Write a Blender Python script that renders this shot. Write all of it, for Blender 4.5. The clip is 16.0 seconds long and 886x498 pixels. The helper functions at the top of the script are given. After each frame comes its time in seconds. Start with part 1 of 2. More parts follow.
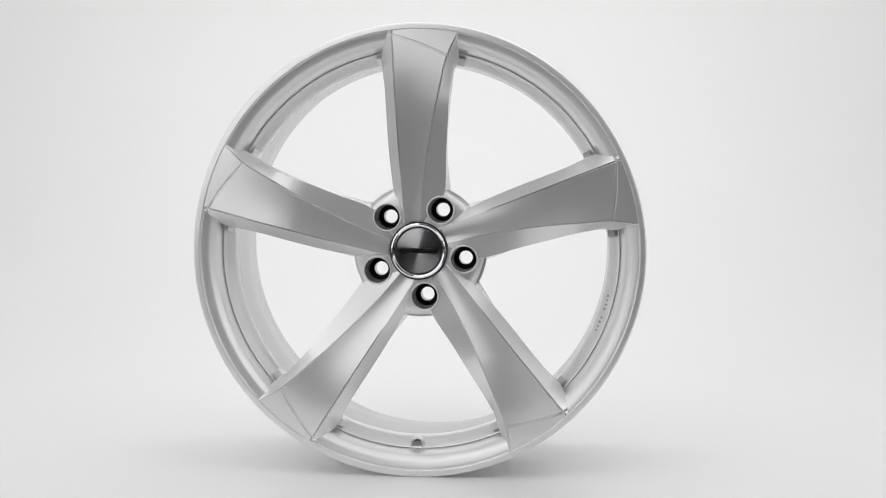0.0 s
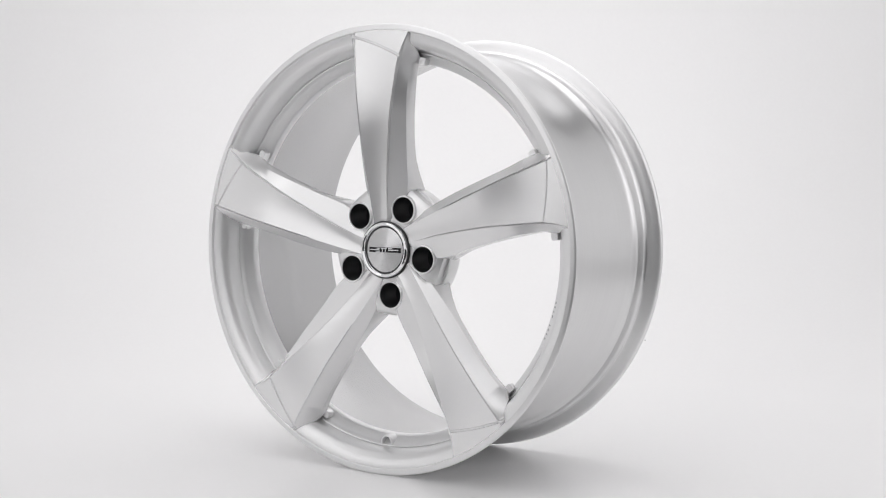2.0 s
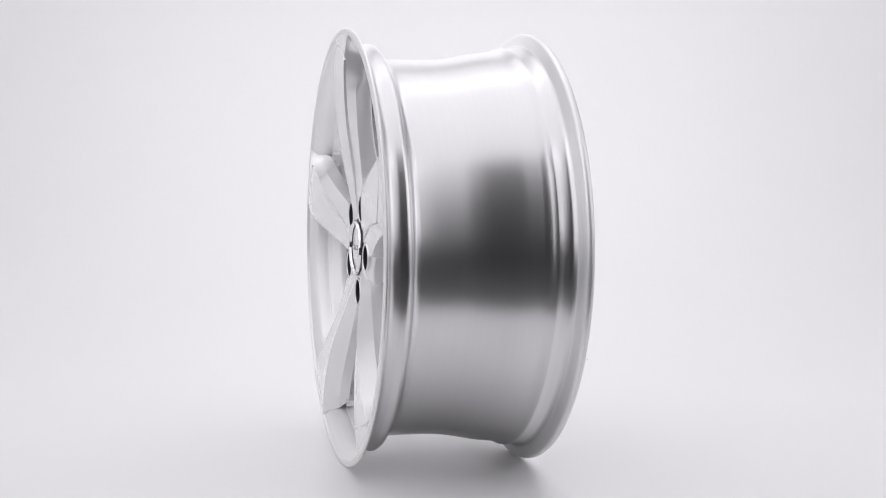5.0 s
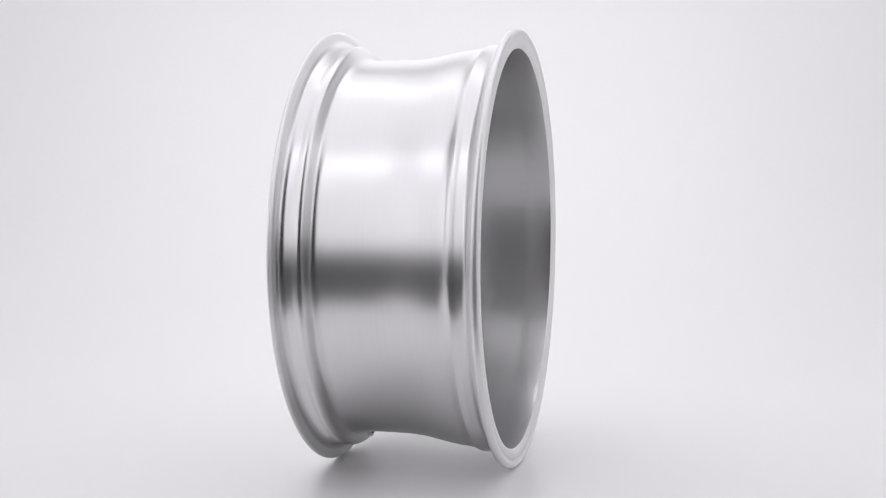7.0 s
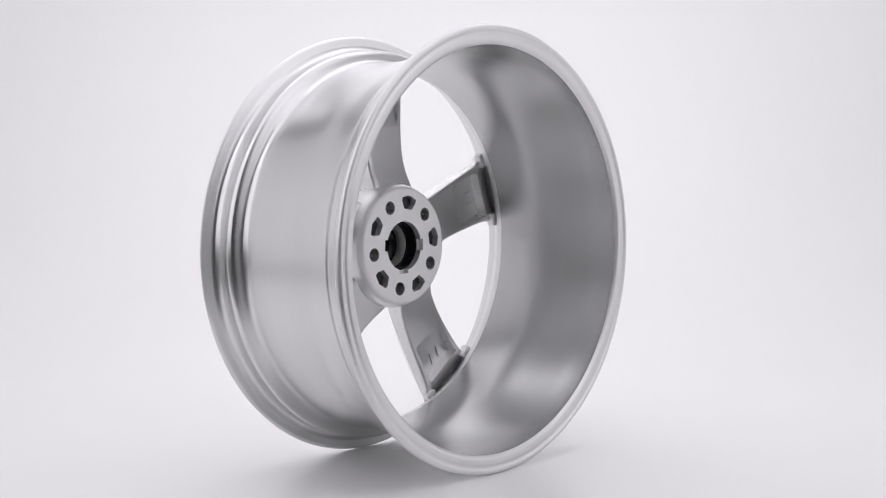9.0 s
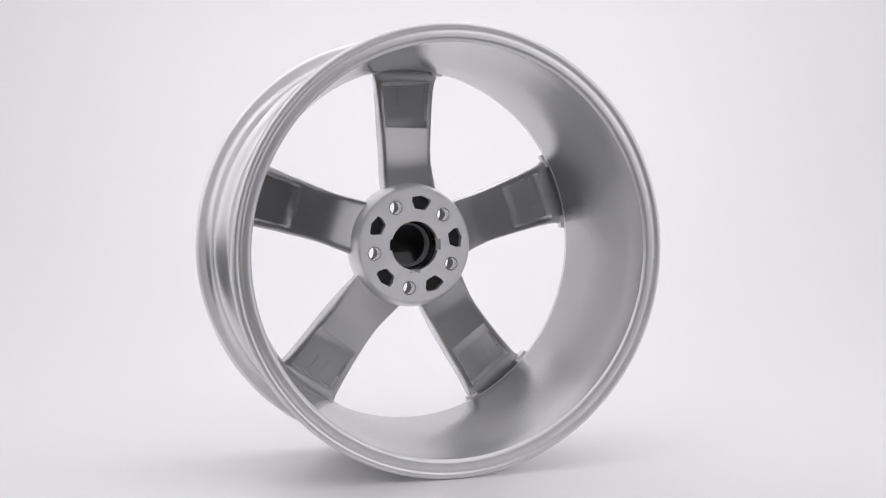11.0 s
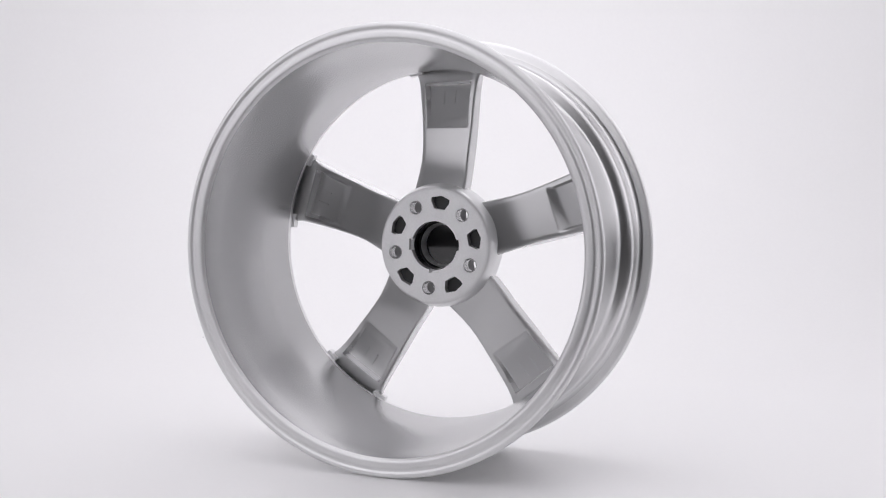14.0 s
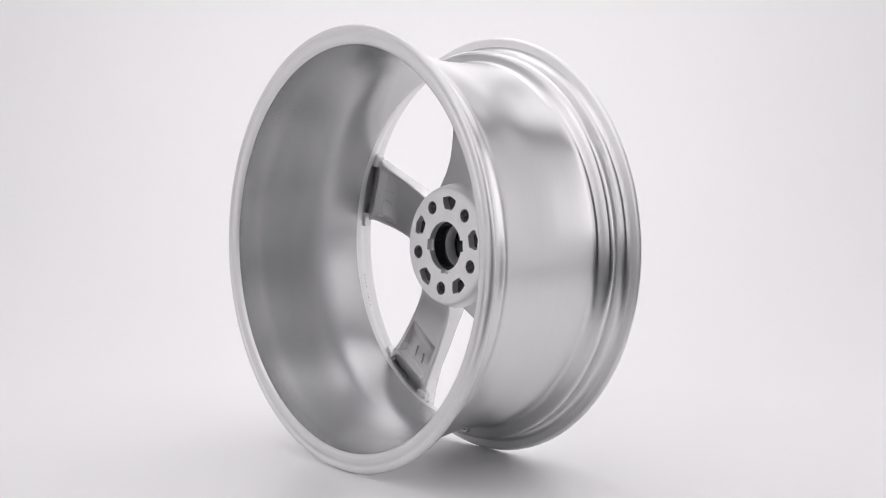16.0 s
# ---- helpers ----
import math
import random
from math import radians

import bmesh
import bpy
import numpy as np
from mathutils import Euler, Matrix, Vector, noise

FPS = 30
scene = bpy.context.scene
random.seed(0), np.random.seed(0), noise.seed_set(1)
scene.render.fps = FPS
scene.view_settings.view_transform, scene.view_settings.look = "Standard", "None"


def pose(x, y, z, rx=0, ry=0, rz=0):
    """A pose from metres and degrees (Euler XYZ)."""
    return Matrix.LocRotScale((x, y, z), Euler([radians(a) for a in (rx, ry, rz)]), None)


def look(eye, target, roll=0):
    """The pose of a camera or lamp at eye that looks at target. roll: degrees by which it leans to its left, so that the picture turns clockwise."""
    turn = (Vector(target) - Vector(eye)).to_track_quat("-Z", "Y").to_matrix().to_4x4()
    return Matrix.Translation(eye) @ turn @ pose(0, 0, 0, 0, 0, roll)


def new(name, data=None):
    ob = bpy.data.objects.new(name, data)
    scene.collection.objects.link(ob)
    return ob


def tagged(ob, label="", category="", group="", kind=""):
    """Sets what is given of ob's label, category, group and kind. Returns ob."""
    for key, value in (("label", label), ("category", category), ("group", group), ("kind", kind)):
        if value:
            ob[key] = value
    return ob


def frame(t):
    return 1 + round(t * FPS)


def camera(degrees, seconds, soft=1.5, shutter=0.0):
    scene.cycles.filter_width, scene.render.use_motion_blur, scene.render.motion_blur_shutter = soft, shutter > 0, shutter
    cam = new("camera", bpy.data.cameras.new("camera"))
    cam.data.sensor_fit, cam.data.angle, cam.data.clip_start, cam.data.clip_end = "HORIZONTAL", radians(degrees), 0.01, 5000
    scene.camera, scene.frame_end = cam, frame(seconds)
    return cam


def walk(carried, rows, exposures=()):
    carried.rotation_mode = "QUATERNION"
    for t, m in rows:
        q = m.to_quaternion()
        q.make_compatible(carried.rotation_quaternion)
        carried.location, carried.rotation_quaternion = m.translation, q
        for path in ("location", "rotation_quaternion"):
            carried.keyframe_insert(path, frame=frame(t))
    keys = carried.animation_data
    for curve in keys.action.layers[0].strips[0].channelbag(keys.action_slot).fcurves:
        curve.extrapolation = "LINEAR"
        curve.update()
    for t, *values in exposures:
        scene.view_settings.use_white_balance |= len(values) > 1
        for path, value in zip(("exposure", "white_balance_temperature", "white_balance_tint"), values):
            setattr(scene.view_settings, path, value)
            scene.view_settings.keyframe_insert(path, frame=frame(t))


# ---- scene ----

cam = camera(36.81, 16.0, soft=1.1)
STAND = pose(0, -1.70503, 0.36184, 90 - 3.05087, 0, -0.78767) @ pose(0, 0, 0, 0, 0, 0.3273)
walk(cam, [(0.0, STAND), (16.0, STAND)],
     [(0.0, 0.06, 6520, 11), (1.6, 0.06, 6520, 11), (3.2, 0.06, 6380, 16), (15.4, 0.06, 6380, 16), (16.0, 0.06, 6480, 15)])

# ---- light: a white sweep between large diffusers, the dark studio behind the camera ----
world = bpy.data.worlds.new("studio_world")
world.use_nodes = True
world.node_tree.nodes["Background"].inputs[0].default_value = (0.02, 0.02, 0.022, 1)
scene.world = world
scene.view_settings.exposure = 0.0


def panel(name, eye, target, w, h, radiance, colour=(1, 1, 1)):
    lamp = bpy.data.lights.new(name, "AREA")
    lamp.shape, lamp.size, lamp.size_y = "RECTANGLE", w, h
    lamp.energy, lamp.color = math.pi * w * h * radiance, colour
    ob = new(name, lamp)
    ob.matrix_world = look(eye, target)
    return ob


panel("overhead_softbox", (0, -0.10, 1.62), (0, -0.10, 0), 2.3, 2.1, 0.91)
# unseen fill lamp, added to brighten the backdrop alone
panel("backdrop_fill", (0.1, 0.42, 1.60), (0.1, 1.37, 1.00), 1.5, 0.8, 1.62)
# unseen fill lamp, added to lift the floor behind the wheel
panel("rear_fill", (0, 1.12, 1.05), (0, 0, 0.05), 1.6, 0.5, 0.4)
panel("front_softbox", (-0.87, -1.13, 0.98), (0, 0, 0.55), 1.68, 1.46, 0.95)
panel("front_softbox", (1.28, -0.92, 1.08), (0, 0, 0.40), 1.60, 1.35, 0.84)
panel("umbrella_lamp", (-0.42, -1.02, 1.20), (0, -0.2, 0.35), 0.36, 0.50, 0.30)
panel("side_softbox", (-1.55, 0.30, 0.86), (0, 0.30, 0.84), 2.3, 1.60, 0.39)
panel("side_softbox", (1.55, 0.30, 0.86), (0, 0.30, 0.84), 2.3, 1.60, 0.39)


# ---- materials ----
def material(name, colour, rough, metal=0.0, vary=0.04, scale=6.0, fine=600.0, bump=0.0, rough_vary=0.05, coat=0.0, aniso=0.0, turned=0.0, shine=0.5):
    """A principled surface with a broad and a fine variation of tone and gloss."""
    m = bpy.data.materials.new(name)
    m.use_nodes = True
    n, l = m.node_tree.nodes, m.node_tree.links
    b = n["Principled BSDF"]
    b.inputs["Metallic"].default_value = metal
    b.inputs["Coat Weight"].default_value = coat
    b.inputs["Specular IOR Level"].default_value = shine
    b.inputs["Coat Roughness"].default_value = 0.12
    where = n.new("ShaderNodeTexCoord")
    broad, grain = n.new("ShaderNodeTexNoise"), n.new("ShaderNodeTexNoise")
    for tex, sc in ((broad, scale), (grain, fine)):
        tex.inputs["Scale"].default_value = sc
        tex.inputs["Detail"].default_value = 3
        l.new(where.outputs["Object"], tex.inputs["Vector"])
    if turned:
        stretch = n.new("ShaderNodeMapping")
        stretch.inputs["Scale"].default_value = (1, turned, 1)
        l.new(where.outputs["Object"], stretch.inputs["Vector"])
        l.new(stretch.outputs[0], grain.inputs["Vector"])
    mix = n.new("ShaderNodeMath")
    mix.operation = "ADD"
    l.new(broad.outputs["Fac"], mix.inputs[0])
    l.new(grain.outputs["Fac"], mix.inputs[1])
    tone = n.new("ShaderNodeMapRange")
    tone.inputs["From Min"].default_value, tone.inputs["From Max"].default_value = 0.6, 1.4
    tone.inputs["To Min"].default_value, tone.inputs["To Max"].default_value = 1 - vary, 1 + vary
    l.new(mix.outputs[0], tone.inputs["Value"])
    scaled = n.new("ShaderNodeVectorMath")
    scaled.operation = "SCALE"
    scaled.inputs[0].default_value = colour
    l.new(tone.outputs[0], scaled.inputs["Scale"])
    l.new(scaled.outputs[0], b.inputs["Base Color"])
    gloss = n.new("ShaderNodeMapRange")
    gloss.inputs["From Min"].default_value, gloss.inputs["From Max"].default_value = 0.3, 0.7
    gloss.inputs["To Min"].default_value, gloss.inputs["To Max"].default_value = max(rough - rough_vary, 0.02), rough + rough_vary
    l.new(broad.outputs["Fac"], gloss.inputs["Value"])
    l.new(gloss.outputs[0], b.inputs["Roughness"])
    if bump:
        bm_ = n.new("ShaderNodeBump")
        bm_.inputs["Strength"].default_value = bump
        bm_.inputs["Distance"].default_value = 0.0004
        l.new(grain.outputs["Fac"], bm_.inputs["Height"])
        l.new(bm_.outputs[0], b.inputs["Normal"])
    if aniso:
        b.inputs["Anisotropic"].default_value = aniso
        b.inputs["Anisotropic Rotation"].default_value = 0.25
        tan = n.new("ShaderNodeTangent")
        tan.direction_type, tan.axis = "RADIAL", "Y"
        l.new(tan.outputs[0], b.inputs["Tangent"])
    return m


SILVER = material("silver_paint", (0.87, 0.87, 0.872), 0.40, 0.76, 0.03, 9.0, 1400.0, 0.18, 0.0, 0.0)
BARREL = material("silver_barrel", (0.72, 0.72, 0.723), 0.28, 1.0, 0.02, 5.0, 5.0, 0.0, 0.0, 0.0, 0.0, 70.0)
FACE = material("silver_spoke_face", (0.89, 0.89, 0.892), 0.27, 0.62, 0.02, 9.0, 1400.0, 0.08, 0.0, 0.0)
# barrel silver toned down for the shade inside the hollow rim
INNER = material("silver_inside_shaded", (0.57, 0.57, 0.573), 0.27, 0.82, 0.015, 8.0, 6.0, 0.0, 0.0, 0.0, 0.0, 20.0)
# spoke silver darkened for the dark studio that the backs mirror
BACK = material("silver_back_shaded", (0.62, 0.62, 0.623), 0.285, 0.86, 0.03, 14.0, 900.0, 0.10, 0.0)
FLANGE = material("silver_inner_flange", (0.76, 0.76, 0.763), 0.42, 0.82, 0.03, 12.0, 900.0, 0.12, 0.0)
PAD = material("turned_aluminium", (0.94, 0.94, 0.944), 0.50, 0.1, 0.05, 30.0, 500.0, 0.1, 0.05)
CHROME = material("chrome", (0.86, 0.86, 0.87), 0.07, 1.0, 0.01, 20.0, 300.0, 0.0, 0.02)
SPUN = material("spun_aluminium", (0.74, 0.74, 0.745), 0.18, 1.0, 0.02, 30.0, 900.0, 0.0, 0.01, 0.0, 0.98)
DARK = material("dark_bore", (0.035, 0.035, 0.037), 0.45, 0.3, 0.2, 60.0, 800.0, 0.1, 0.08)
GLOSS = material("glossy_black_plastic", (0.015, 0.015, 0.016), 0.10, 0.0, 0.1, 40.0, 800.0, 0.0, 0.03)
# black that stands for shade, in the hub pockets and round the cap
BLACK = material("shade_black", (0.02, 0.02, 0.021), 0.35, 0.0, 0.2, 40.0, 800.0, 0.05, 0.08)
INK = material("cast_lettering_shade", (0.40, 0.40, 0.405), 0.5, 0.5, 0.1, 60.0, 800.0)
PAPER = material("white_vinyl", (0.86, 0.857, 0.858), 0.55, 0.0, 0.012, 1.6, 140.0, 0.0, 0.0, shine=0.65)
nodes, wires = PAPER.node_tree.nodes, PAPER.node_tree.links  # the sheet is polished on the table and dull where it hangs
place, axes, polish = nodes.new("ShaderNodeTexCoord"), nodes.new("ShaderNodeSeparateXYZ"), nodes.new("ShaderNodeMapRange")
polish.interpolation_type = "SMOOTHSTEP"
for socket, value in (("From Min", 0.05), ("From Max", 0.75), ("To Min", 0.285), ("To Max", 0.60)):
    polish.inputs[socket].default_value = value
wires.new(place.outputs["Object"], axes.inputs[0])
wires.new(axes.outputs["Y"], polish.inputs["Value"])
wires.new(polish.outputs[0], nodes["Principled BSDF"].inputs["Roughness"])
WHITE_WALL = material("white_studio_wall", (0.55, 0.55, 0.55), 0.85, 0.0, 0.04, 2.0, 60.0, 0.1, 0.05)
GREY_WALL = material("dark_studio_wall", (0.022, 0.022, 0.023), 0.85, 0.0, 0.1, 2.0, 60.0, 0.1, 0.05)
CONCRETE = material("dark_studio_floor", (0.03, 0.03, 0.03), 0.7, 0.0, 0.15, 2.0, 60.0, 0.2, 0.08)


# ---- mesh helpers ----
def smooth(me, angle=32):
    for f in me.polygons:
        f.use_smooth = True
    me.set_sharp_from_angle(angle=radians(angle))


def part(name, bm, mat, parent=None, label="", angle=32):
    bmesh.ops.recalc_face_normals(bm, faces=bm.faces)
    me = bpy.data.meshes.new(name)
    bm.to_mesh(me)
    bm.free()
    smooth(me, angle)
    me.materials.append(mat)
    ob = new(name, me)
    if parent:
        ob.parent = parent
    if label:
        tagged(ob, label)
    return ob


def lathe(profile, n=192, closed=True, centre=(0, 0)):
    """Turns a profile of (depth, radius) about the y axis."""
    bm = bmesh.new()
    rings = []
    for y, r in profile:
        if r < 1e-6:
            rings.append([bm.verts.new((centre[0], y, centre[1]))] * n)
        else:
            rings.append([bm.verts.new((centre[0] + r * math.cos(2 * math.pi * k / n), y, centre[1] + r * math.sin(2 * math.pi * k / n))) for k in range(n)])
    pairs = list(zip(rings, rings[1:])) + ([(rings[-1], rings[0])] if closed else [])
    for a, b in pairs:
        for k in range(n):
            q = []
            for v in (a[k], a[(k + 1) % n], b[(k + 1) % n], b[k]):
                if v not in q:
                    q.append(v)
            if len(q) > 2:
                bm.faces.new(q)
    return bm


def rounded(profile, passes=2, keep=0.22):
    """Cuts the corners of a closed profile, to round them."""
    for _ in range(passes):
        out = []
        for a, b in zip(profile, profile[1:] + profile[:1]):
            out.append((a[0] + (b[0] - a[0]) * keep, a[1] + (b[1] - a[1]) * keep))
            out.append((b[0] + (a[0] - b[0]) * keep, b[1] + (a[1] - b[1]) * keep))
        profile = out
    return profile


def prism(outline, y0, y1):
    bm = bmesh.new()
    a = [bm.verts.new((x, y0, z)) for x, z in outline]
    b = [bm.verts.new((x, y1, z)) for x, z in outline]
    bm.faces.new(a)
    bm.faces.new(b[::-1])
    for k in range(len(a)):
        bm.faces.new((a[k], b[k], b[(k + 1) % len(a)], a[(k + 1) % len(a)]))
    return bm


def disc(cx, cz, r, n=40):
    return [(cx + r * math.cos(2 * math.pi * k / n), cz + r * math.sin(2 * math.pi * k / n)) for k in range(n)]


def polar(r, degrees):
    return r * math.cos(radians(degrees)), r * math.sin(radians(degrees))


def carve(ob, cutters, angle=32):
    """Cuts closed meshes out of ob and keeps the result as its mesh."""
    made = []
    for bm in cutters:
        bmesh.ops.recalc_face_normals(bm, faces=bm.faces)
        me = bpy.data.meshes.new("cutter")
        bm.to_mesh(me)
        bm.free()
        c = new("cutter", me)
        made.append(c)
        mod = ob.modifiers.new("cut", "BOOLEAN")
        mod.operation, mod.solver, mod.object = "DIFFERENCE", "EXACT", c
    bpy.context.view_layer.update()
    me = bpy.data.meshes.new_from_object(ob.evaluated_get(bpy.context.evaluated_depsgraph_get()))
    ob.modifiers.clear()
    ob.data = me
    smooth(me, angle)
    for c in made:
        bpy.data.objects.remove(c)


def ease(x, xs, ys):
    """Smooth interpolation through a table."""
    i = max(0, min(len(xs) - 2, sum(1 for q in xs if q <= x) - 1))

    def slope(k):
        a, b = max(k - 1, 0), min(k + 1, len(xs) - 1)
        return (ys[b] - ys[a]) / (xs[b] - xs[a])
    h = xs[i + 1] - xs[i]
    t = min(max((x - xs[i]) / h, 0), 1)
    return ((1 + 2 * t) * (1 - t) ** 2 * ys[i] + t * (1 - t) ** 2 * h * slope(i)
            + t * t * (3 - 2 * t) * ys[i + 1] + t * t * (t - 1) * h * slope(i + 1))


# ---- the studio ----
def sheet(name, profile, half, mat, thick, n=24):
    """A bent sheet, constant across x."""
    bm = bmesh.new()
    rows = []
    for (y, z), (ny, nz) in profile:
        rows.append([bm.verts.new((x, y, z)) for x in (-half, half)] + [bm.verts.new((x, y - ny * thick, z - nz * thick)) for x in (half, -half)])
    for a, b in zip(rows, rows[1:]):
        for k in range(4):
            bm.faces.new((a[k], a[(k + 1) % 4], b[(k + 1) % 4], b[k]))
    bm.faces.new(rows[0])
    bm.faces.new(rows[-1][::-1])
    return part(name, bm, mat, angle=40)


FRONT, BEND, RADIUS = -0.54, 0.62, 0.75
sweep = [((FRONT, 0), (0, 1)), ((0, 0), (0, 1)), ((0.3, 0), (0, 1)), ((0.5, 0), (0, 1))]
for k in range(25):
    a = radians(90 * k / 24)
    sweep.append(((BEND + RADIUS * math.sin(a), RADIUS * (1 - math.cos(a))), (-math.sin(a), math.cos(a))))
sweep.append(((BEND + RADIUS, 2.6), (-1, 0)))
tagged(sheet("backdrop", sweep, 2.1, PAPER, 0.004), "seamless satin white vinyl sweep curving up behind the wheel", "backdrop", kind="structure")


def slab(name, a, b, mat, label):
    bm = bmesh.new()
    bmesh.ops.create_cube(bm, size=1, matrix=Matrix.LocRotScale([(p + q) / 2 for p, q in zip(a, b)], None, [q - p for p, q in zip(a, b)]))
    return tagged(part(name, bm, mat), label, name.split("_")[0], kind="structure")


slab("floor", (-2.14, -4, -0.108), (2.14, 2.4, -0.0045), CONCRETE, "dark grey studio floor under the white sweep")
slab("wall_south", (-2.14, -4.1, -0.0045), (2.14, -4, 2.9), GREY_WALL, "dark unlit studio wall behind the camera")
slab("wall_north", (-2.14, 2.4, -0.0045), (2.14, 2.5, 2.9), WHITE_WALL, "white studio wall behind the sweep")
# side walls out of view, drawn in to reflect light into the rim
slab("wall_west", (-2.24, -4, -0.0045), (-2.14, 2.4, 2.9), WHITE_WALL, "unseen white side wall, set close as a reflector")
slab("wall_east", (2.14, -4, -0.0045), (2.24, 2.4, 2.9), WHITE_WALL, "unseen white side wall, set close as a reflector")
slab("ceiling", (-2.14, -4, 2.9), (2.14, 2.4, 3), WHITE_WALL, "white studio ceiling")

# ---- the alloy wheel; its front looks along -y, its axle lies along y ----
R = 0.2735
wheel = tagged(new("alloy_wheel"), "silver five-spoke alloy car wheel standing upright on a white sweep", "wheel")
axle = Matrix.Translation((0.00143, 0, R))


def fitted(ob):
    ob.matrix_basis = axle
    return ob


BOLTS = [61.86 + 72 * k for k in range(5)]
outer = [(-0.1104, 0.2718), (-0.1090, 0.2735), (-0.1075, 0.2735), (-0.1050, 0.2705), (-0.1040, 0.262), (-0.1015, 0.2565), (-0.0970, 0.2542),
         (-0.0880, 0.2535), (-0.0810, 0.2553), (-0.0765, 0.2530), (-0.0735, 0.2470), (-0.0710, 0.2400), (-0.0660, 0.2372), (-0.0400, 0.2368),
         (-0.0050, 0.2371), (0.0170, 0.2392), (0.0350, 0.2427), (0.0570, 0.2472), (0.0800, 0.2497), (0.0857, 0.2517), (0.0915, 0.2547),
         (0.0970, 0.2537), (0.1080, 0.2543), (0.1130, 0.2580), (0.1155, 0.2650), (0.1190, 0.2720), (0.1225, 0.2736), (0.1262, 0.2728)]
inner = [(0.1280, 0.2702), (0.1280, 0.2672), (0.1262, 0.2652), (0.1262, 0.2625), (0.1273, 0.2606), (0.1273, 0.2545), (0.1262, 0.2518), (0.1232, 0.2490),
         (0.0900, 0.2462), (0.0600, 0.2412), (0.0350, 0.2362), (0.0100, 0.2318), (-0.0100, 0.2302), (-0.0580, 0.2297), (-0.0680, 0.2305),
         (-0.0795, 0.2402), (-0.0828, 0.2416), (-0.0836, 0.2430), (-0.0818, 0.2441), (-0.0870, 0.2453), (-0.0975, 0.2490), (-0.1045, 0.2555), (-0.1072, 0.2625),
         (-0.1076, 0.2650), (-0.1106, 0.2655), (-0.1112, 0.2664), (-0.1109, 0.2676)]
rim = fitted(part("rim_barrel", lathe(rounded(outer + inner, 1, 0.16), 256), BARREL, wheel, "polished silver rim barrel with stepped bead seats"))
rim.data.materials.append(SILVER)
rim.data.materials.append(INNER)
rim.data.materials.append(FLANGE)
# inward faces take the toned-down silver, outward ones the plain barrel silver
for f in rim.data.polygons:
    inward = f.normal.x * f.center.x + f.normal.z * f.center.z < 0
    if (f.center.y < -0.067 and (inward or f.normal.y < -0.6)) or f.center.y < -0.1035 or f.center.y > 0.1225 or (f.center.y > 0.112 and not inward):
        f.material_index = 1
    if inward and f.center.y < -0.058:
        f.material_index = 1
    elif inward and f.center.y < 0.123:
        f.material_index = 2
    elif f.center.y > 0.1225:
        f.material_index = 3


# hub: turned pad at the back, bolt web at the front
hub = part("hub", lathe([(-0.0700, 0), (-0.0845, 0.0), (-0.0865, 0.030), (-0.0868, 0.060), (-0.0863, 0.0690), (-0.0838, 0.0765), (-0.0785, 0.0812), (-0.0700, 0.0822), (-0.0600, 0.0820), (-0.0520, 0.0815),
                         (-0.0440, 0.0795), (-0.0385, 0.0772), (-0.0358, 0.0752), (-0.0346, 0.0722), (-0.0346, 0.0)], 128, closed=False), SILVER, wheel)
bores = [prism(disc(*polar(0.056, a), 0.0160), -0.12, -0.020) for a in BOLTS]
cuts = [prism(disc(*polar(0.056, a), 0.0160), -0.12, -0.050) for a in BOLTS] + [prism(disc(*polar(0.056, a), 0.0093, 28), -0.06, -0.02) for a in BOLTS]
recesses = []
cuts.append(prism(disc(0, 0, 0.0320, 72), -0.083, -0.02))
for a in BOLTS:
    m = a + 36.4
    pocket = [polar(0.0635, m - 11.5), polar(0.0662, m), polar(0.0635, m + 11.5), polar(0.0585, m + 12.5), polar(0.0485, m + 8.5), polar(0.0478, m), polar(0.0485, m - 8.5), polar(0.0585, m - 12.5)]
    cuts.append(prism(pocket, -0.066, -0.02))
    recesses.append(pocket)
for a in (2, 178, 270):
    cuts.append(prism([polar(0.0365, a - 12), polar(0.0365, a + 12), polar(0.028, a + 14), polar(0.028, a - 14)], -0.042, -0.02))
for k in range(5):  # flat webs between neighbouring spokes
    cuts.append(prism([(p * math.cos(w) - q * math.sin(w), p * math.sin(w) + q * math.cos(w)) for w in [radians(54 + 72 * k)]
                       for p, q in ((0.0785, -0.08), (0.13, -0.08), (0.13, 0.08), (0.0785, 0.08))], -0.12, -0.0690))
carve(hub, cuts)
hub.data.materials.append(PAD)
for f in hub.data.polygons:
    if f.normal.y > 0.8 and f.center.y > -0.040:
        f.material_index = 1
fitted(hub)
# black plug in each cut pocket, put there for the shade of its depth
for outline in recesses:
    fitted(part("pocket", prism([(x * 0.999, z * 0.999) for x, z in outline], -0.065, -0.0440), BLACK, wheel, "black fill in a hub pad pocket, standing for its deep shade"))

# one spoke, pointing up
TR = [0.036, 0.060, 0.080, 0.120, 0.160, 0.200, 0.237, 0.268]
LC_X = [-0.0178, -0.0193, -0.0207, -0.0235, -0.0260, -0.0288, -0.0311, -0.0334]
RC_X = [0.0020, 0.0030, 0.0042, 0.0095, 0.0165, 0.0255, 0.0344, 0.0487]
LC_Y = [-0.0885, -0.0925, -0.0965, -0.1045, -0.1105, -0.1128, -0.1122, -0.1102]
RC_Y = [-0.0885, -0.0905, -0.0930, -0.0995, -0.1062, -0.1105, -0.1118, -0.1105]
LW_X = [-0.0195, -0.0270, -0.0318, -0.0368, -0.0395, -0.0418, -0.0450, -0.0352]
RW_X = [0.0080, 0.0230, 0.0325, 0.0335, 0.0355, 0.0375, 0.0430, 0.0500]
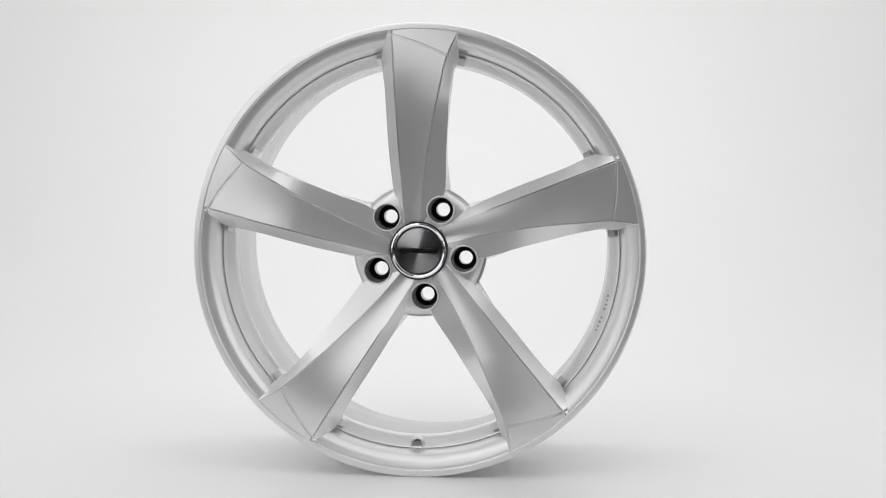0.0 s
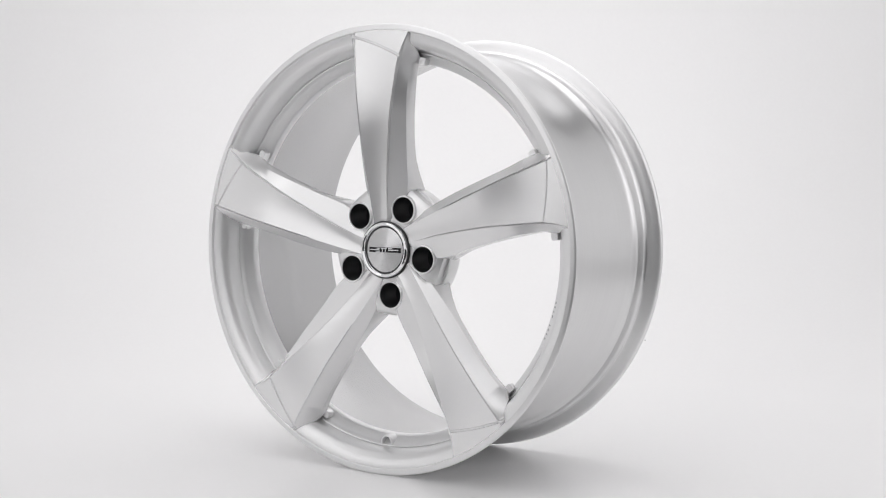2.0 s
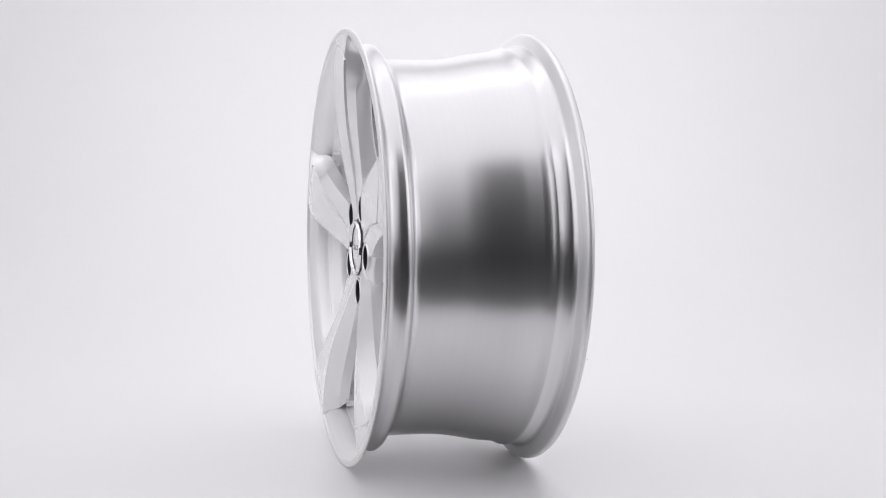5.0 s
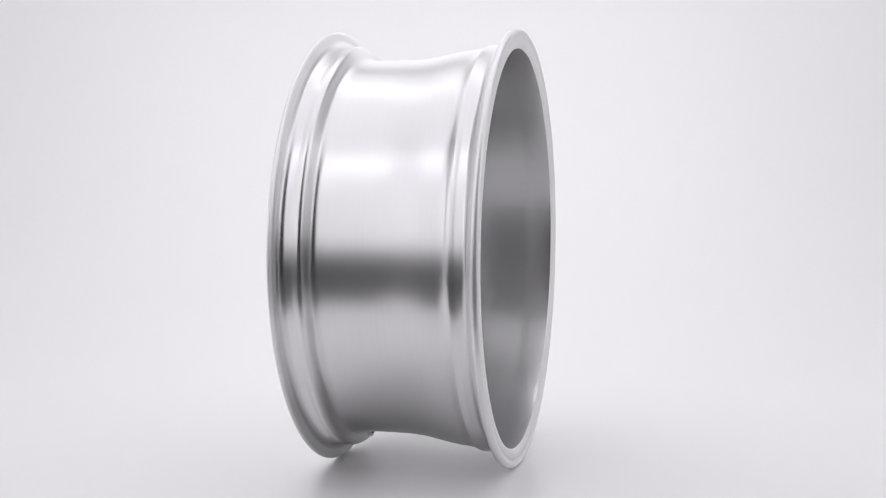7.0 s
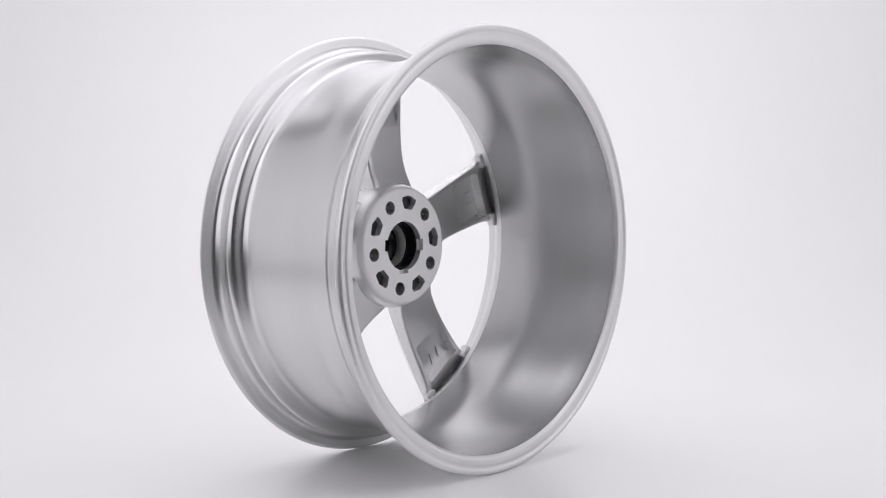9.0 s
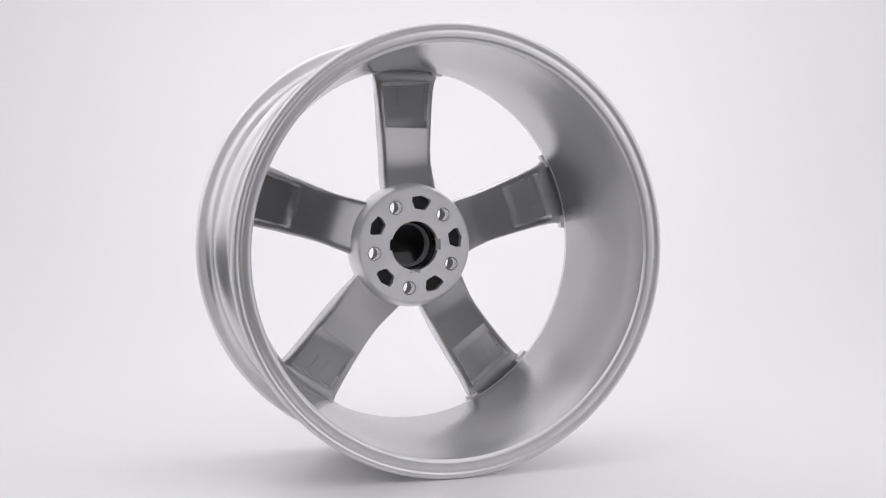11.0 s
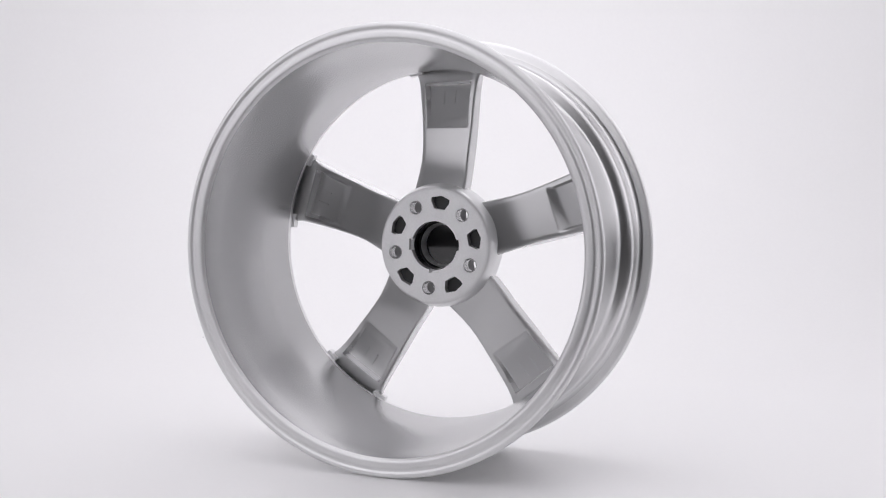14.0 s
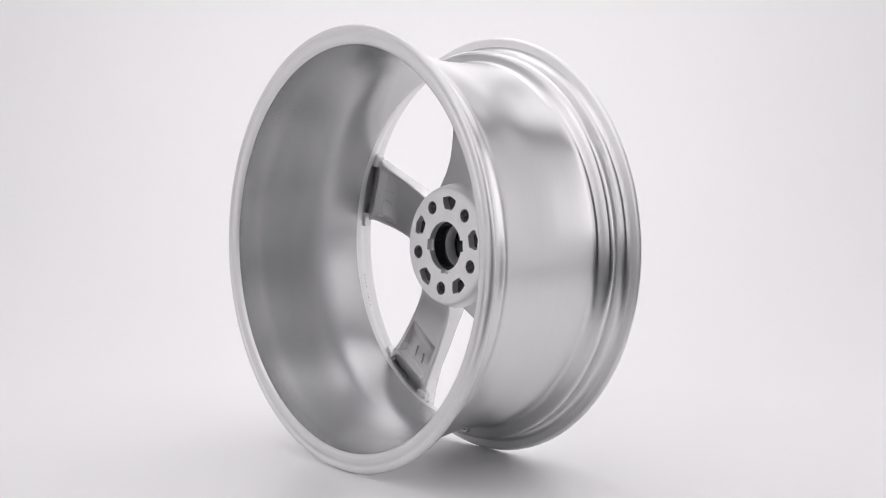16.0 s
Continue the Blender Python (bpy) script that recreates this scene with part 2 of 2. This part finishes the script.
LW_Y = [-0.0850, -0.0840, -0.0855, -0.0885, -0.0915, -0.0935, -0.0940, -0.1080]
RW_Y = [-0.0860, -0.0860, -0.0875, -0.0915, -0.0955, -0.0975, -0.0960, -0.1080]
LB_X = [-0.0200, -0.0340, -0.0368, -0.0348, -0.0372, -0.0400, -0.0440, -0.0352]
RB_X = [0.0120, 0.0340, 0.0372, 0.0338, 0.0355, 0.0392, 0.0440, 0.0500]
TB = [0.0360, 0.0600, 0.0800, 0.1000, 0.1200, 0.1600, 0.2000, 0.2280, 0.2400, 0.2500, 0.2560, 0.2680]
B_Y = [-0.0450, -0.0455, -0.0520, -0.0630, -0.0695, -0.0755, -0.0780, -0.0795, -0.0830, -0.0960, -0.1050, -0.1075]


def flare(r):
    """Rounds the corners where a spoke meets the rim and the hub."""
    return 0.0035 * min(max((r - 0.216) / 0.016, 0), 1) ** 2 * (1 if r < 0.247 else max(0, 1 - (r - 0.247) / 0.006))


def spoke_mesh():
    rows = [(r, r) for r in (0.036, 0.045, 0.055, 0.065, 0.075, 0.085, 0.1, 0.115, 0.13, 0.145)]
    rows += [(0.1465, 0.1465), (0.1560, 0.1560), (0.1580, 0.1580), (0.1605, 0.1600), (0.175, 0.170), (0.190, 0.182), (0.205, 0.194), (0.2165, 0.2130), (0.2190, 0.2155), (0.2230, 0.2195), (0.2280, 0.2235), (0.2330, 0.2270), (0.245, 0.2300),
             (0.254, 0.2328), (0.2590, 0.2344), (0.2600, 0.2354), (0.2616, 0.2370), (0.2626, 0.2380), (0.2634, 0.244), (0.2646, 0.252), (0.2660, 0.260), (0.2675, 0.2675)]
    bm = bmesh.new()
    loops = []
    for i, (ra, rb) in enumerate(rows):
        pts = []

        def put(x, r, y):
            pts.append(bm.verts.new((r * math.sin(x / r), y, r * math.cos(x / r))))
        notch = 0.0020 if i in (25, 26) else 0.0
        back_a, back_b = ease(ra, TB, B_Y), ease(rb, TB, B_Y)
        lw, rw = min(ease(ra, TR, LW_Y), back_a - 0.001), min(ease(rb, TR, RW_Y), back_b - 0.001)
        wide = ease(ra, TR, RB_X) - ease(ra, TR, LB_X)
        for k in range(4):
            turn, edge = radians(30 * k), min(0.0035, (back_a - lw) * 0.45, wide * 0.055)
            put(ease(ra, TR, LB_X) - flare(ra) + edge * (1 - math.sin(turn)), ra, back_a - edge * (1 - math.cos(turn)))
        put(ease(ra, TR, LW_X), ra, lw)
        xa, xb, ya, yb = ease(ra, TR, LC_X), ease(rb, TR, RC_X), ease(ra, TR, LC_Y), ease(rb, TR, RC_Y)
        for f in (0.0, 0.020, 0.040, 0.22, 0.41, 0.59, 0.78, 0.960, 1.0):
            line = 0.0027 if f == 0.020 and i > 6 else 0.0
            r = ra + (rb - ra) * f
            put(xa + (xb - xa) * f, r, ya + (yb - ya) * f + max(notch, line) + 0.0012 * math.sin(math.pi * f) * (1 - (r / 0.27) ** 4))
        room = min(max((ease(rb, TR, RW_X) - xb) / 0.008, 0.05), 1) * min(i / 8, 1)  # undercut beside the right crease
        put(xb + 0.0006 * room, rb, yb + 0.0045 * room)
        put(xb + 0.0020 * room, rb, yb + 0.0030 * room)
        put(ease(rb, TR, RW_X), rb, rw)
        for k in range(4):
            turn, edge = radians(90 - 30 * k), min(0.0035, (back_b - rw) * 0.45, wide * 0.055)
            put(ease(rb, TR, RB_X) + flare(rb) - edge * (1 - math.sin(turn)), rb, back_b - edge * (1 - math.cos(turn)))
        sunk = 0.0010 + 0.0100 * (ra - 0.158) / 0.058 if 13 <= i <= 17 else 0.0
        lip = 0.0016 if i in (18, 19) else 0.0
        for f in (0.90, 0.86, 0.14, 0.10):
            r = ra + (rb - ra) * f
            x = ease(ra, TR, LB_X) * (1 - f) + ease(rb, TR, RB_X) * f
            put(x, r, back_a * (1 - f) + back_b * f + lip - (sunk if f in (0.86, 0.14) else 0.0))
        loops.append(pts)
    n = len(loops[0])
    for a, b in zip(loops, loops[1:]):
        for k in range(n):
            bm.faces.new((a[k], a[(k + 1) % n], b[(k + 1) % n], b[k]))
    bm.faces.new(loops[0])
    bm.faces.new(loops[-1][::-1])
    return bm


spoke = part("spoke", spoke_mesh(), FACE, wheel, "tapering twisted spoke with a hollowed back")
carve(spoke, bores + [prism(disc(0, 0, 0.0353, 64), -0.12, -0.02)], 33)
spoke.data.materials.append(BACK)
# faces turned to the back get the darkened silver
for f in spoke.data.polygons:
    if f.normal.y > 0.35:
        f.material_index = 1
for k in range(5):
    s = spoke if k == 0 else new("spoke", spoke.data)
    s.parent = wheel
    s["label"] = "tapering twisted spoke with a hollowed back"
    s.matrix_basis = axle @ pose(0, 0, 0, 0, 72 * k, 0)
    for x in (-0.0085, 0.0075):
        bm = bmesh.new()
        bmesh.ops.create_cube(bm, size=1, matrix=Matrix.LocRotScale((x, -0.0866, 0.196), Euler((radians(14.3), 0, 0)), (0.0028, 0.003, 0.022)))
        bmesh.ops.bevel(bm, geom=bm.edges[:], offset=0.0012, segments=2, affect="EDGES")
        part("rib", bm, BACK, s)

    for a, b in ((0.036, 0.0555), (-0.0535, -0.036)):
        arc = [a + (b - a) * q / 5 for q in range(6)]
        foot = prism([(r * math.sin(x / 0.236), r * math.cos(x / 0.236)) for r, xs in ((0.2292, arc), (0.2378, arc[::-1])) for x in xs], -0.0846, -0.0740)
        bmesh.ops.bevel(foot, geom=foot.edges[:], offset=0.0008, segments=2, affect="EDGES")
        part("foot", foot, SILVER, s)

# bolt bores with a light rim and a dark wall
for a in BOLTS:
    c = polar(0.056, a)
    liner = fitted(part("lug_bore", lathe([(-0.0885, 0.0157), (-0.0885, 0.0152), (-0.056, 0.0140), (-0.0505, 0.0085), (-0.0348, 0.0081), (-0.0348, 0.0090), (-0.0498, 0.0090), (-0.0500, 0.0157)], 40, True, c), DARK, wheel, "dark deep lug bolt bore"))
    liner.data.materials.append(INNER)
    for f in liner.data.polygons:
        f.material_index = 1 if f.center.y > -0.0480 else 0
    collar = part("collar", lathe(rounded([(-0.0700, 0.0185), (-0.0885, 0.0175), (-0.0897, 0.0168), (-0.0893, 0.0154), (-0.0860, 0.0153), (-0.0700, 0.0158)], 1), 48, True, c), SILVER, liner)

# centre cap
cap = fitted(part("centre_cap", lathe([(-0.0700, 0.0335), (-0.0875, 0.0344), (-0.0905, 0.0342), (-0.0925, 0.0333), (-0.0932, 0.0318), (-0.0925, 0.0302), (-0.0905, 0.0290), (-0.0890, 0.0286), (-0.0700, 0.0286)], 96), CHROME, wheel, "chrome-ringed centre cap"))
part("cap_disc", lathe([(-0.0898, 0.0), (-0.0898, 0.004), (-0.0897, 0.012), (-0.0895, 0.020), (-0.0893, 0.0284), (-0.0830, 0.0284), (-0.0830, 0.0)], 96, False), SPUN, cap, "spun aluminium disc with a radial sheen")
# two black rings draw the dark gap lines at the cap's edges
part("gap_ring", lathe([(-0.0700, 0.0345), (-0.0898, 0.0345), (-0.0898, 0.0354), (-0.0700, 0.0354)], 96), BLACK, cap, "thin black ring standing for the shaded gap round the cap")
part("outline_ring", lathe([(-0.0870, 0.0274), (-0.0901, 0.0274), (-0.0901, 0.0288), (-0.0870, 0.0288)], 96), BLACK, cap, "thin black ring drawn as the dark outline inside the chrome ring")
part("cap_back", lathe([(-0.0800, 0.0), (-0.0780, 0.020), (-0.0760, 0.030), (-0.0790, 0.0318), (-0.0828, 0.0318), (-0.0828, 0.0)], 64, False), GLOSS, cap, "black plastic back of the cap")
emblem = prism([(-0.023, -0.0030), (0.023, -0.0030), (0.023, 0.0030), (-0.023, 0.0030)], -0.0904, -0.0880)
emblem = part("emblem", emblem, GLOSS, cap, "black emblem bar")
for x0, x1, z0, z1 in ((-0.0215, -0.0075, -0.0006, 0.0006), (-0.0120, -0.0070, 0.0014, 0.0024), (-0.0120, -0.0070, -0.0024, -0.0014), (-0.0050, 0.0035, 0.0012, 0.0024),
                       (-0.0035, -0.0023, -0.0026, 0.0012), (0.0008, 0.0020, -0.0026, 0.0012), (0.0055, 0.0120, 0.0012, 0.0024), (0.0055, 0.0210, -0.0006, 0.0006)):
    part("emblem_bar", prism([(x0, z0), (x1, z0), (x1, z1), (x0, z1)], -0.0907, -0.0900), CHROME, emblem)
part("bore_sleeve", lathe([(-0.0800, 0.0317), (-0.0430, 0.0317), (-0.0430, 0.0310), (-0.0700, 0.0300), (-0.0720, 0.0270), (-0.0750, 0.0268), (-0.0800, 0.0300)], 72), GLOSS, cap, "dark sleeve of the centre bore")
part("clip_ring", lathe(rounded([(-0.0750, 0.0296), (-0.0600, 0.0296), (-0.0590, 0.0282), (-0.0680, 0.0262), (-0.0750, 0.0266)], 1), 72), SILVER, cap, "bright spring clip ring behind the cap")

# valve hole
vx, vz = -0.0012, -0.2388
valve = fitted(part("valve_hole", lathe(rounded([(-0.0680, 0.0092), (-0.0822, 0.0088), (-0.0836, 0.0079), (-0.0832, 0.0062), (-0.0680, 0.0060)], 1), 40, True, (vx, vz)), SILVER, wheel, "round valve hole with a raised rim"))
# dark plug closes the hole and stands for the shade inside it
part("bore", lathe([(-0.0745, 0.0), (-0.0745, 0.0063), (-0.0680, 0.0063), (-0.0680, 0.0)], 32, False, (vx, vz)), DARK, valve)

# small chips in the paint of the inner flange
for x, z in ((-0.2640, -0.0105), (0.2490, -0.1150), (-0.2160, -0.1570)):
    bm = bmesh.new()
    bmesh.ops.create_icosphere(bm, subdivisions=2, radius=0.0011, matrix=Matrix.Translation((x, 0.1281, z)) @ Matrix.Diagonal((1.3, 0.5, 0.9, 1)))
    fitted(part("paint_chip", bm, PAPER, wheel, "tiny white chip in the paint"))

# cast lettering on the inner lip of the rim, too small to read
for k in range(9):
    if k == 4:
        continue
    a = radians(-13.0 - 1.35 * k)
    bm = bmesh.new()
    wide, high = (0.0016, 0.0040) if k % 3 else (0.0026, 0.0034)
    bmesh.ops.create_cube(bm, size=1, matrix=Matrix.LocRotScale((0, 0, 0), None, (high, 0.0012, wide)))
    letter = part("lettering", bm, INK, wheel)
    letter.matrix_basis = axle @ pose(0, 0, 0, 0, -math.degrees(a), 0) @ Matrix.Translation((0.2364, -0.0745, 0)) @ pose(0, 0, 0, 0, 0, -47.7)


def motions():
    times = [0, 0.1, 0.2, 0.3] + [0.5 * k for k in range(1, 32)] + [15.7, 15.8, 15.9, 16.0]
    walk(wheel, [(t, pose(0, 0, 0, 0, 0, -5.73 - 14.0888 * t)) for t in times])


motions()
